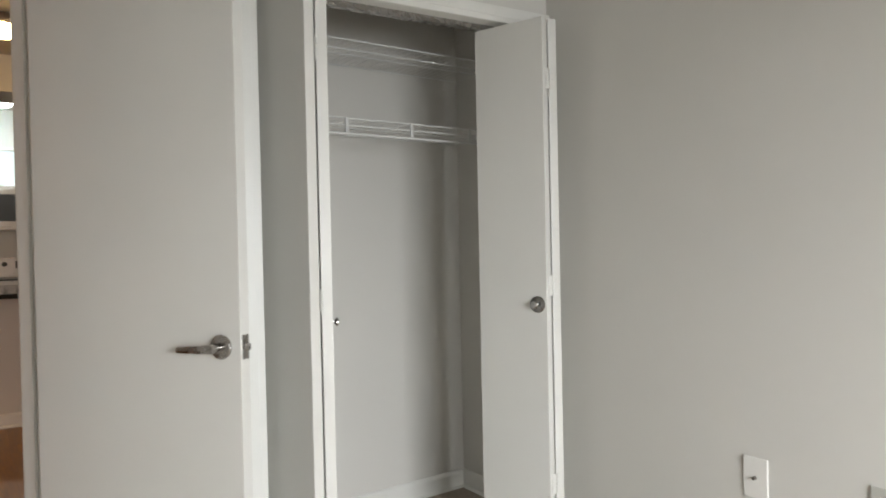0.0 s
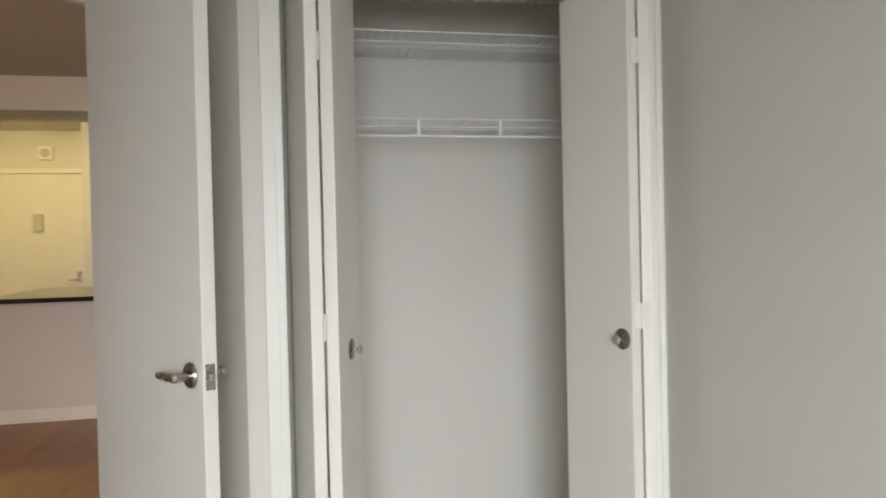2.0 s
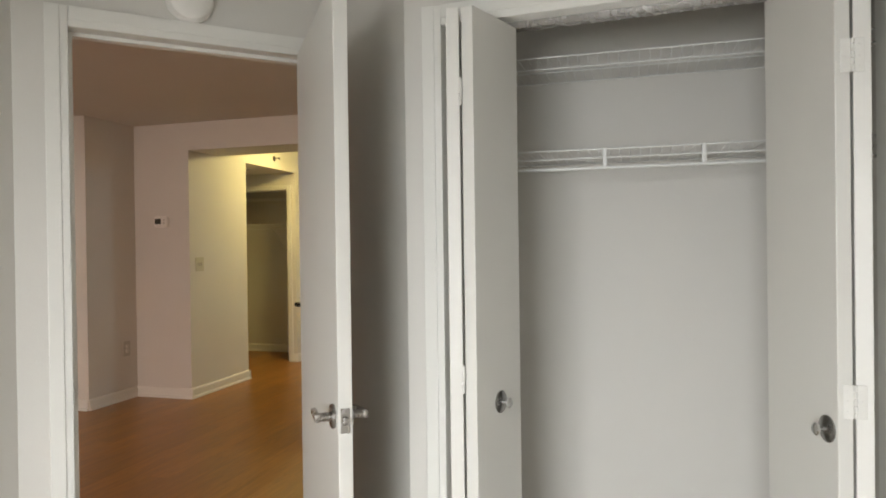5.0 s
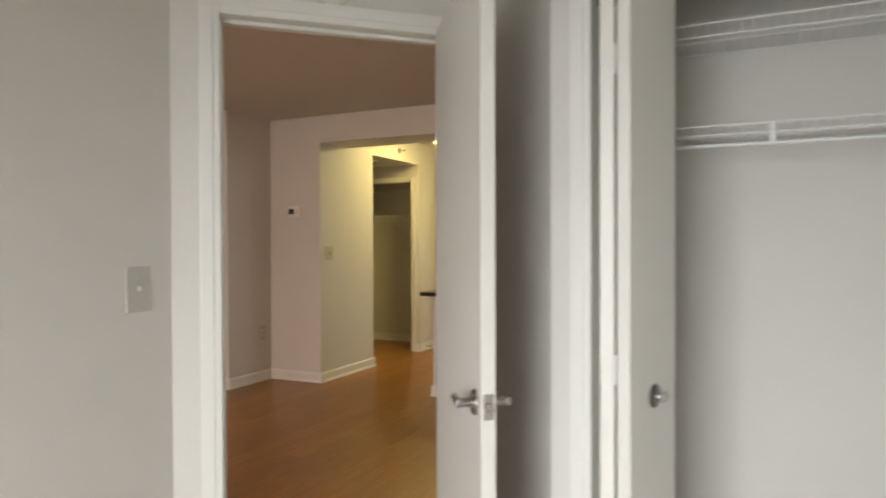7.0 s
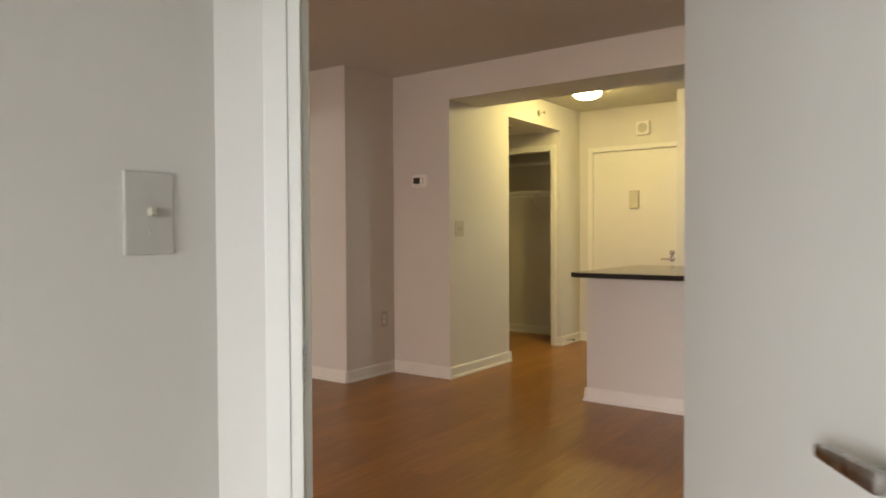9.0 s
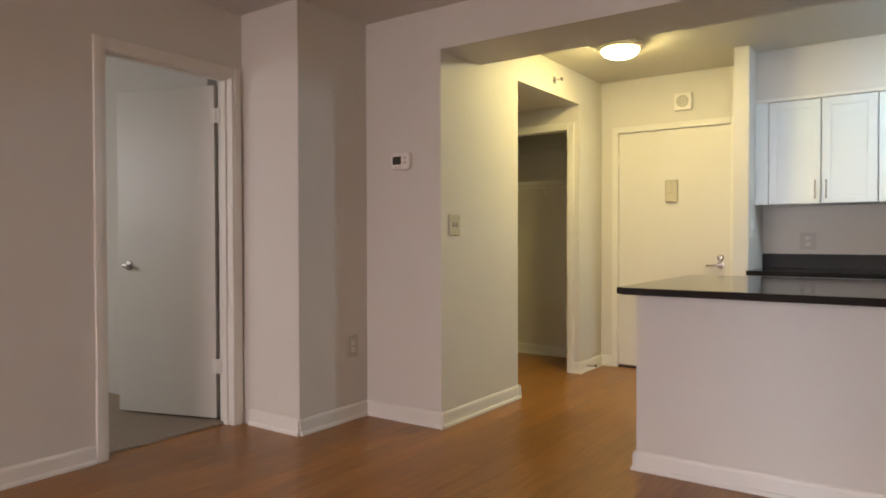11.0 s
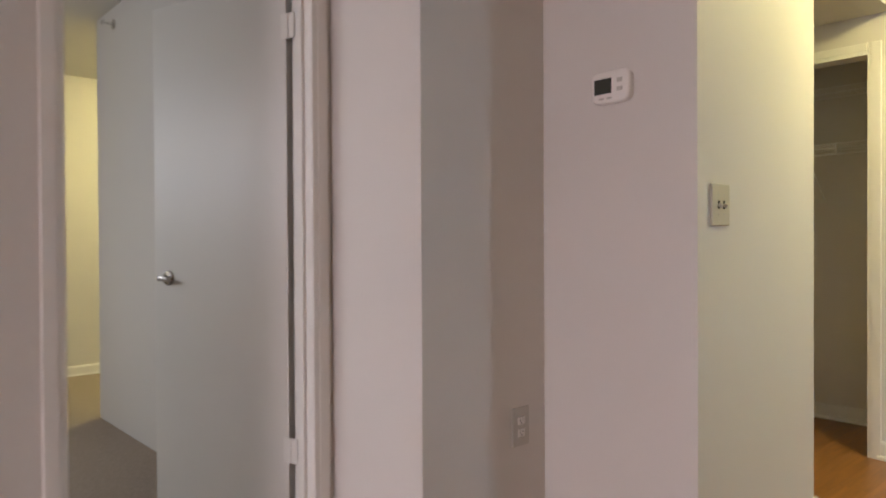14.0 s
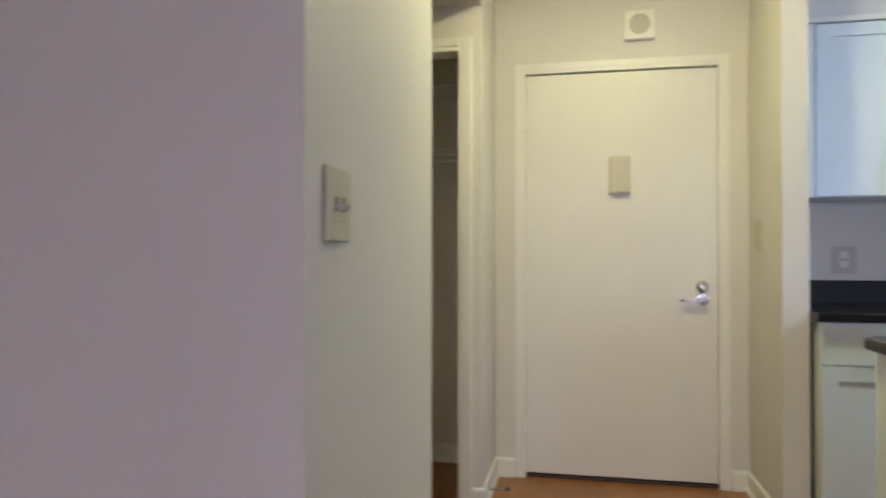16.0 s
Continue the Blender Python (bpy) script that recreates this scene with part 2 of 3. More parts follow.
setting("wall_second_room", boxes([(-7.72, -7.6, 2.3, 6.8, 0, TOP), (-7.6, -3.59, 2.2, 2.3, 0, TOP), (-6.0, -3.72, 4.925, 5.03, 0, TOP), (-6.0, -5.90, 5.03, 6.8, 0, TOP), (-7.6, -5.90, 6.8, 6.9, 0, TOP)]), WALL, "off-white walls of the second room")
FLOOR = setting("floor", boxes([(-3.6, 2.4, -2.6, 8.4, -0.12, -0.0015)]), WOOD, "orange-brown laminate plank floor", "floor")
setting("floor_carpet_bedroom", prism([(-0.36, -2.5), (2.3, -2.5), (2.3, 2.82), (0.6, 2.82), (-0.30, 1.87)], -0.05, 0.012), CARPET, "beige bedroom carpet", "carpet")
setting("floor_carpet_second", boxes([(-7.7, -3.545, 2.2, 6.85, -0.05, 0.012)]), CARPET, "beige cut-pile carpet of the second room", "carpet")


# ---- trim ----
def casing(name, label, u0, u1, h, y, out, m, w=0.062, left=True, right=True):
    """Stepped door casing on the wall plane y of the frame m, proud towards out."""
    t = thing(name, label, "door casing", m, kind="structure")
    for side, u, d, on in (("casing_side", u0, -1, left), ("casing_side", u1, 1, right)):
        if on:
            bm = boxes([sorted2(u, u + d * w) + sorted2(y, y + out * 0.012) + (0, h + w), sorted2(u + d * w * 0.35, u + d * w) + sorted2(y + out * 0.012, y + out * 0.016) + (0, h + w)], 0.002)
            part(side, bm, TRIM, t)
    a, b = u0 + 0.001, u1 - 0.001
    part("casing_head", boxes([(a, b) + sorted2(y, y + out * 0.0115) + (h, h + w), (a, b) + sorted2(y + out * 0.0115, y + out * 0.0155) + (h + w * 0.35, h + w)], 0.002), TRIM, t)
    return t


def sorted2(a, b):
    return (a, b) if a < b else (b, a)


def jamb(name, label, u0, u1, h, ya, yb, m, stop=None):
    """Door lining between the two faces of a wall, with a door stop."""
    t = thing(name, label, "door frame", m, kind="structure")
    part("jamb_side", boxes([(u0 - 0.02, u0, ya, yb, 0, h)]), TRIM, t)
    part("jamb_side", boxes([(u1, u1 + 0.02, ya, yb, 0, h)]), TRIM, t)
    part("jamb_head", boxes([(u0 - 0.02, u1 + 0.02, ya, yb, h, h + 0.02)]), TRIM, t)
    if stop is not None:
        part("door_stop", boxes([(u0, u0 + 0.012, stop, stop + 0.035, 0, h), (u1 - 0.012, u1, stop, stop + 0.035, 0, h), (u0 + 0.012, u1 - 0.012, stop, stop + 0.035, h - 0.012, h)], 0.002), TRIM, t)
    return t


def baseboard(rows, label="white painted baseboard with a shoe moulding"):
    """Rows of (x0, y0, x1, y1, nx, ny): a run along a wall and the way it stands out."""
    for x0, y0, x1, y1, nx, ny in rows:
        a, b = Vector((x0, y0, 0)), Vector((x1, y1, 0))
        u = (b - a).normalized()
        n = Vector((nx, ny, 0)).normalized()
        prof = [(0, 0), (0.022, 0), (0.022, 0.012), (0.017, 0.02), (0.012, 0.022), (0.012, 0.078), (0.009, 0.088), (0.004, 0.094), (0, 0.094)]
        bm = bmesh.new()
        r0 = [bm.verts.new(a + n * p + Vector((0, 0, q))) for p, q in prof]
        r1 = [bm.verts.new(b + n * p + Vector((0, 0, q))) for p, q in prof]
        k = len(prof)
        for i in range(k):
            bm.faces.new((r0[i], r0[(i + 1) % k], r1[(i + 1) % k], r1[i]))
        bm.faces.new(r0)
        bm.faces.new(r1)
        bmesh.ops.recalc_face_normals(bm, faces=bm.faces[:])
        setting("baseboard", bm, TRIM, label, "baseboard")


WX = Matrix(((0, -1, 0, 0), (1, 0, 0, 0), (0, 0, 1, 0), (0, 0, 0, 1)))  # local x runs along world y, local y along world -x

jamb("door_frame_bedroom", "white painted wooden door lining", D0, D1, DH, 0.0, 0.095, DIAG, 0.045)
casing("door_casing_bedroom", "white stepped casing round the bedroom doorway", D0, D1, DH, 0.0, -1, DIAG, 0.06)
casing("door_casing_bedroom_back", "white stepped casing round the bedroom doorway", D0, D1, DH, 0.095, 1, DIAG, 0.06, True, False)
jamb("door_frame_second", "white painted wooden door lining", Y0, Y1, H2, 3.47, 3.59, WX, 3.51)
casing("door_casing_second", "white stepped casing round the second doorway", Y0, Y1, H2, 3.47, -1, WX, 0.06)
jamb("door_frame_entry", "cream painted steel door frame", E0, E1, 2.03, 8.02, 8.14, Matrix(), None)
casing("door_casing_entry", "cream painted casing round the entry door", E0, E1, 2.03, 8.02, -1, Matrix(), 0.05)
jamb("closet_frame_bedroom", "white closet opening lining", C0, C1, CH, 0.0, 0.1, CLOSET)
casing("closet_casing_bedroom", "white casing round the closet opening", C0, C1, CH, 0.0, -1, CLOSET, 0.056)
jamb("closet_frame_hall", "cream closet opening lining", -3.28, -2.505, 2.025, 7.545, 7.645, Matrix())
casing("closet_casing_hall", "cream casing round the hall closet opening", -3.28, -2.505, 2.025, 7.545, -1, Matrix(), 0.06)
part("closet_track", boxes([(C0, C1, 0.04, 0.07, 1.945, 1.964)]), NICKEL, bpy.data.objects["closet_frame_bedroom"], "metal sliding track")
strike = part("strike_plate", boxes([(D0, D0 + 0.0015, 0.012, 0.04, 0.90, 0.96), (D0, D0 + 0.003, 0.02, 0.032, 0.915, 0.945)]), NICKEL, bpy.data.objects["door_frame_bedroom"], "brushed metal strike plate")

baseboard([(-2.98, 4.99, -3.405, 4.99, 0, -1), (-2.98, 4.99, -2.98, 5.57, 1, 0), (-2.98, 5.57, -2.378, 5.57, 0, -1), (-2.40, 5.55, -2.40, 6.52, 1, 0),
           (-3.47, -2.5, -3.47, 4.075, 1, 0), (-3.6, 6.50, -2.38, 6.50, 0, 1), (-2.40, 7.525, -2.40, 8.02, 1, 0), (-2.46, 7.545, -2.38, 7.545, 0, -1), (-2.40, 8.02, -2.30, 8.02, 0, -1),
           (-3.6, 8.2, -2.48, 8.2, 0, -1), (-1.19, 7.46, -1.19, 8.02, -1, 0), (-1.27, 8.02, -1.19, 8.02, 0, -1), (-1.21, 7.48, -1.07, 7.48, 0, -1),
           (2.035, -1.6, 2.035, 2.06, -1, 0), (-0.234, -1.6, -0.234, 1.84, 1, 0), (0.95, 2.80, 2.14, 2.80, 0, -1), (2.14, 2.2, 2.14, 2.8, -1, 0),
           (-7.6, 2.3, -7.6, 6.8, 1, 0), (-1.214, 5.536, 1.2, 5.536, 0, -1), (-1.214, 5.515, -1.214, 5.66, -1, 0)])


# ---- doors ----
def lever(parent, x, y, z, out, way, name="lever_handle", length=0.105):
    """A lever on a round rose at (x, y, z) of a leaf; out is +1 or -1 along y, way the side to which the lever points."""
    rose = part("rose", turned(lathe([(0.030, 0), (0.031, 0.004), (0.028, 0.009), (0.012, 0.011)], 28), Matrix.Translation((x, y, z)) @ Matrix.Rotation(radians(-90 * out), 4, "X")), NICKEL, parent, "brushed nickel rose", True)
    bm = bmesh.new()
    rod(bm, (x, y, z), (x, y + out * 0.045, z), 0.011, 14)
    part("spindle", bm, NICKEL, parent, "", True)
    bm = boxes([sorted2(x - way * 0.012, x + way * length) + sorted2(y + out * 0.036, y + out * 0.050) + (z - 0.011, z + 0.011)], 0.005)
    for v in bm.verts:
        f = max(0, (v.co.x - x) * way / length)
        v.co.z = z + (v.co.z - z) * (1 - 0.35 * f) - 0.006 * f * f
        v.co.y -= out * 0.008 * f * f
    part(name, bm, NICKEL, parent, "brushed nickel lever", True)


def hinge(parent, x, y, z, r=0.007, h=0.09, leafx=0.03):
    bm = bmesh.new()
    rod(bm, (x, y, z - h / 2), (x, y, z + h / 2), r, 10)
    box(bm, x - leafx, x + leafx, y + 0.001, y + 0.004, z - h / 2, z + h / 2, 0.001)
    for dz in (-0.03, 0, 0.03):
        for dx in (-0.62, 0.62):
            rod(bm, (x + leafx * dx, y + 0.002, z + dz), (x + leafx * dx, y - 0.001, z + dz), 0.004, 8)
    return part("hinge", bm, TRIM, parent, "painted-over butt hinge", False)


# bedroom door: local x from hinge to latch, y out of the face seen from the doorway side
hx, hy = 0.373, 2.381
ang = math.degrees(math.atan2(1.829 - hy, 0.760 - hx))
bd = thing("bedroom_door", "off-white flush door standing open with a nickel lever", "door", pose(hx, hy, 0, 0, 0, ang))
part("leaf", boxes([(0.0, 0.674, 0.0, 0.035, 0.015, 1.995)], 0.002), DOOR, bd)
lever(bd, 0.618, 0.0, 0.935, -1, -1)
lever(bd, 0.618, 0.035, 0.935, 1, -1)
part("latch_plate", boxes([(0.674, 0.6755, 0.006, 0.029, 0.905, 0.965)], 0.0005), NICKEL, bd, "brushed metal latch plate")
part("latch_bolt", boxes([(0.675, 0.687, 0.011, 0.024, 0.926, 0.944)], 0.003), NICKEL, bd)
for z in (0.25, 1.03, 1.8):
    hinge(bd, -0.004, 0.03, z, leafx=0.012)

# second door, hinged beside the boxed-out corner and swung into its room
sd = thing("second_door", "white flush door ajar with a metal lever above beige carpet", "door", pose(-3.600, 4.898, 0, 0, 0, math.degrees(math.atan2(4.676 - 4.898, -4.291 + 3.600))))
part("leaf", boxes([(0.012, 0.742, -0.035, 0.0, 0.025, 2.06)], 0.002), DOOR, sd)
hinge(sd, 0.0, 0.002, 1.874, leafx=0.032)
hinge(sd, 0.0, 0.002, 0.346, leafx=0.032)
lever(sd, 0.655, 0.0, 0.955, 1, -1, length=0.05)

# entry door
ed = thing("entry_door", "cream flush steel entry door, closed", "door", pose(E0, 8.026, 0))
part("leaf", boxes([(0.0015, 0.9185, 0.0, 0.045, 0.024, 2.024)], 0.002), DOOR, ed)
lever(ed, 0.846, 0.0, 0.905, -1, -1)
part("deadbolt", turned(lathe([(0.027, 0), (0.028, 0.006), (0.022, 0.012), (0.012, 0.014)], 24), Matrix.Translation((0.846, 0, 0.965)) @ Matrix.Rotation(radians(90), 4, "X")), NICKEL, ed, "nickel deadbolt turn", True)
part("thumb_turn", boxes([(0.842, 0.850, -0.03, -0.012, 0.948, 0.982)], 0.002), NICKEL, ed)
for z in (0.27, 1.0, 1.80):
    hinge(ed, -0.004, -0.022, z, 0.009, 0.11, 0.02)
part("viewer_box", boxes([(0.410, 0.510, -0.034, 0.0, 1.42, 1.605)], 0.009), IVORY, ed, "ivory plastic door viewer cover")
part("viewer_lid", boxes([(0.418, 0.468, -0.037, -0.032, 1.50, 1.595), (0.472, 0.502, -0.037, -0.032, 1.50, 1.595), (0.418, 0.502, -0.036, -0.032, 1.43, 1.49)], 0.002), IVORY, ed)
part("threshold", boxes([(0.0, 0.92, -0.004, 0.07, 0.0, 0.016)], 0.002), THRESH, ed, "dark metal threshold")


# bifold doors
def pull_knob(parent, x, y, z, out):
    """A flat rose, a thin neck and a small flat knob."""
    m = Matrix.Translation((x, y, z)) @ Matrix.Rotation(radians(-90 * out), 4, "X")
    k = part("rose", turned(lathe([(0.029, 0), (0.029, 0.0025), (0.026, 0.0045), (0.008, 0.006)], 28), m), DARKCHROME, parent, "dark chrome rose", True)
    part("knob", turned(lathe([(0.006, 0.004), (0.0045, 0.009), (0.0045, 0.017), (0.009, 0.020), (0.0135, 0.023), (0.0135, 0.027), (0.010, 0.030), (0.003, 0.031)], 24), m), CHROME, k, "small chrome knob", True)


def bifold(name, label, leaves, kface, side):
    """leaves: two rows (front x, front y, back x, back y) of a leaf's middle line; side: +1 if the knob leaf faces +x."""
    t = thing(name, label, "bifold door", pose(leaves[1][0], leaves[1][1], 0), "closet bifold doors")
    ox, oy = leaves[1][0], leaves[1][1]
    for i, (fx, fy, bx, by) in enumerate(leaves):
        a = math.degrees(math.atan2(by - fy, bx - fx))
        w = math.hypot(bx - fx, by - fy)
        lf = part("leaf", boxes([(0, w, -0.0165, 0.0165, 0.02, 1.945)], 0.0025), DOOR, t, m=pose(fx - ox, fy - oy, 0, 0, 0, a))
        if i == 1:
            pull_knob(lf, kface[0], -0.0165 * side, kface[1], -side)
    mx = (leaves[0][0] + leaves[1][0]) / 2 - ox
    plate = 0.022 if side < 0 else 0.004
    for z in (0.33, 1.02, 1.735):
        bm = bmesh.new()
        for k in range(5):
            rod(bm, (mx, -0.003, z - 0.034 + k * 0.0142), (mx, -0.003, z - 0.0225 + k * 0.0142), 0.0042, 8)
        box(bm, mx - plate, mx + plate, -0.0025, -0.0005, z - 0.035, z + 0.035, 0.0008)
        for dz in (-0.022, 0, 0.022):
            for dx in (-0.014, 0.014):
                if side < 0:
                    rod(bm, (mx + dx, -0.002, z + dz), (mx + dx, -0.004, z + dz), 0.003, 6)
        part("hinge", bm, DOOR, t, "painted-over leaf hinge")
    return t


bifold("bifold_door", "off-white folded bifold closet door with round knob", [(1.019, 1.967, 0.968, 2.21), (1.056, 1.967, 1.128, 2.185)], (0.118, 0.945), 1)
bifold("bifold_door", "off-white folded bifold closet door with round knob", [(1.902, 1.911, 1.938, 2.12), (1.866, 1.911, 1.779, 2.175)], (0.036, 0.955), -1)


# ---- wire shelves ----
def wire_shelf(name, label, x0, x1, yf, yb, z, lip, rail, brackets, m=Matrix()):
    t = thing(name, label, "wire shelf", m, "closet wire shelves")
    bm = bmesh.new()
    n = int((x1 - x0) / 0.03)
    for k in range(n + 1):
        x = x0 + (x1 - x0) * k / n
        rod(bm, (x, yf, z), (x, yb, z), 0.0008, 4)
        rod(bm, (x, yf, z), (x, yf, z - lip), 0.0008, 4)
    part("shelf_deck", bm, WIRE, t)
    for y, q, r in ((yf, z, 0.003), (yf, z - lip, 0.003), ((yf + yb) / 2, z - 0.004, 0.003), (yb, z, 0.003)):
        part("long_wire", rod(bmesh.new(), (x0, y, q), (x1, y, q), r, 8), WIRE, t)
    if rail:
        part("hang_rail", rod(bmesh.new(), (x0, yf - 0.004, z - rail), (x1, yf - 0.004, z - rail), 0.005, 10), WIRE, t)
    for x in brackets:
        part("rail_bracket", boxes([(x - 0.006, x + 0.006, yf - 0.008, yf - 0.001, z - rail - 0.004, z + 0.002)], 0.0015), WIRE, t)
    part("end_clip", boxes([(x0, x0 + 0.012, yf - 0.008, yf + 0.02, z - lip - 0.008, z + 0.006)], 0.002), WHITEP, t)
    part("end_clip", boxes([(x1 - 0.012, x1, yf - 0.008, yf + 0.02, z - lip - 0.008, z + 0.006)], 0.002), WHITEP, t)
    return t


wire_shelf("wire_shelf", "white wire closet shelf with a hanging rail", 0.951, 2.139, 2.428, 2.797, 1.638, 0.026, 0.057, (1.085, 1.365, 1.644, 1.925))
wire_shelf("wire_shelf", "plain white wire shelf above the hanging shelf", 0.951, 2.139, 2.45, 2.797, 1.932, 0.036, 0, ())
hs = wire_shelf("wire_shelf", "white wire hall closet shelf with a hanging rail", -3.599, -2.481, 7.86, 8.197, 1.64, 0.028, 0.06, (-3.2, -2.75))
part("brace", rod(bmesh.new(), (-2.92, 7.87, 1.61), (-2.92, 8.197, 1.34), 0.005, 8), WIRE, hs, "slanting support brace")
wire_shelf("wire_shelf", "plain white wire shelf high in the hall closet", -3.599, -2.481, 7.88, 8.197, 1.96, 0.03, 0, ())


# ---- plates and devices: built facing -y, at a pose on the wall ----
def face(x, y, z, nx, ny):
    """A pose whose local -y looks along (nx, ny)."""
    return pose(x, y, z, 0, 0, math.degrees(math.atan2(ny, nx)) + 90)


def switch(m, label, mat, n=1, w=0.072, h=0.116, d=0.006):
    """A toggle switch plate, d thick, with n toggles."""
    t = thing("light_switch", label, "light switch", m)
    part("plate", boxes([(-w / 2, w / 2, -d, 0, -h / 2, h / 2)], min(0.4 * d, 0.006)), mat, t)
    for k in range(n):
        x = (k - (n - 1) / 2) * 0.034
        # Double plates: the toggles' shadow is put into dark slots and greyer toggles.
        part("slot", boxes([(x - 0.006, x + 0.006, -d - 0.0006, -d + 0.001, -0.013, 0.013)]), SLOT if n > 1 else mat, t)
        tg = turned(boxes([(x - 0.0045, x + 0.0045, -0.013, 0.0, -0.006, 0.006)], 0.0015), Matrix.Translation((0, -d, 0)) @ Matrix.Rotation(radians(-22 if n == 1 else 28), 4, "X"))
        part("toggle", tg, IVORY if n == 1 else PLATE, t, "small toggle")
        for z in (-0.03, 0.03):
            part("screw", turned(lathe([(0.0035, 0), (0.003, 0.0012), (0.001, 0.0015)], 10), Matrix.Translation((x, -d, z)) @ Matrix.Rotation(radians(90), 4, "X")), PLATE, t)
    return t


def outlet(m, label, mat, w=0.072, h=0.116):
    t = thing("wall_outlet", label, "outlet", m)
    part("plate", boxes([(-w / 2, w / 2, -0.006, 0, -h / 2, h / 2)], 0.0025), mat, t)
    for z in (-0.021, 0.021):
        s = part("socket", boxes([(-0.017, 0.017, -0.009, -0.004, z - 0.014, z + 0.014)], 0.004), WHITEP, t, "pale socket face")
        part("slot", boxes([(-0.008, -0.0055, -0.0096, -0.006, z - 0.002, z + 0.007), (0.0055, 0.008, -0.0096, -0.006, z - 0.002, z + 0.007), (-0.0025, 0.0025, -0.0096, -0.006, z - 0.010, z - 0.005)]), SLOT, s)
    return t


switch(face(-0.234, 1.726, 1.187, 1, 0), "grey single toggle switch plate on the bedroom wall", PLATE, 1, 0.080, 0.126)
switch(face(-2.40, 5.705, 1.206, 1, 0), "ivory double toggle switch plate on the hall wall", IVORY, 2, 0.115, 0.128, 0.009)
switch(face(-1.19, 7.83, 1.205, -1, 0), "ivory switch plate beside the entry door", IVORY, 1, 0.08, 0.135)
switch(face(-1.09, 7.60, 1.187, 1, 0), "pale switch plate on the kitchen side wall", WHITEP, 1)
outlet(face(-2.98, 5.434, 0.456, 1, 0), "grey duplex outlet low on the wall", PLATE, 0.085, 0.135)
outlet(face(0.33, 5.536, 0.45, 0, -1), "grey outlet on the peninsula half wall", PLATE)
outlet(face(-0.78, 8.02, 1.097, 0, -1), "grey outlet on the kitchen backsplash", PLATE, 0.105, 0.128)
ot = thing("cable_outlet", "white coaxial cable plate low on the bedroom wall", "outlet", face(2.035, 1.265, 0.495, -1, 0))
part("plate", boxes([(-0.036, 0.036, -0.006, 0, -0.058, 0.058)], 0.0025), WHITEP, ot)
part("connector", rod(bmesh.new(), (0, -0.004, 0), (0, -0.016, 0), 0.005, 10), NICKEL, ot, "threaded metal connector")
outlet(face(2.035, 0.93, 0.50, -1, 0), "grey outlet low on the bedroom wall", PLATE)

th = thing("thermostat", "white programmable thermostat with a dark display", "thermostat", face(-2.686, 5.57, 1.597, 0, -1))
bm = bmesh.new()
rings = []
for y, k in ((0.0, 1.0), (-0.018, 1.0), (-0.024, 0.97), (-0.027, 0.91)):
    ring = []
    for n in range(48):
        c, d = math.cos(math.pi * n / 24), math.sin(math.pi * n / 24)
        ring.append(bm.verts.new((k * 0.073 * math.copysign(abs(c) ** 0.42, c), y, (0.053 - 0.073 * (1 - k)) * math.copysign(abs(d) ** 0.42, d))))
    rings.append(ring)
for a, b in zip(rings, rings[1:]):
    for n in range(48):
        bm.faces.new((a[n], a[(n + 1) % 48], b[(n + 1) % 48], b[n]))
bm.faces.new(rings[0])
bm.faces.new(rings[-1])
bmesh.ops.recalc_face_normals(bm, faces=bm.faces[:])
part("body", bm, WHITEP, th, "", True)
part("display", boxes([(-0.058, 0.008, -0.0275, -0.024, -0.022, 0.028)], 0.001), LCD, th, "dark display")
for z in (-0.012, 0.016):
    part("button", boxes([(0.028, 0.048, -0.029, -0.025, z - 0.007, z + 0.007)], 0.002), PLATE, th)
for x in (-0.03, 0.0):
    part("button", boxes([(x - 0.01, x + 0.01, -0.0285, -0.025, -0.04, -0.034)], 0.001), PLATE, th)

ch = thing("door_chime", "ivory square door chime with a round grille", "door chime", face(-1.69, 8.02, 2.24, 0, -1))
part("cover", boxes([(-0.07, 0.07, -0.04, 0, -0.07, 0.07)], 0.006), WHITEP, ch)
part("grille", turned(lathe([(0.05, 0), (0.05, 0.003), (0.045, 0.005), (0.044, 0.002), (0.034, 0.002), (0.033, 0.005), (0.024, 0.005), (0.023, 0.002), (0.012, 0.002), (0.011, 0.005)], 28), Matrix.Translation((0, -0.04, 0)) @ Matrix.Rotation(radians(90), 4, "X")), PLATE, ch, "", True)

sm = thing("smoke_detector", "round white smoke detector above the bedroom door", "smoke detector", DIAG @ pose(0.492, 0.0, 2.135) )
part("base", turned(lathe([(0.072, 0), (0.072, 0.014), (0.066, 0.02), (0.064, 0.034), (0.055, 0.042), (0.02, 0.045)], 36), Matrix.Rotation(radians(90), 4, "X")), WHITEP, sm, "", True)
part("test_button", turned(lathe([(0.013, 0.043), (0.013, 0.048), (0.01, 0.049)], 16), Matrix.Rotation(radians(90), 4, "X")), WHITEP, sm)
part("vent_slot", boxes([(-0.03, 0.0, -0.0475, -0.044, 0.018, 0.022), (-0.012, -0.007, -0.0475, -0.044, 0.008, 0.022)]), SLOT, sm)


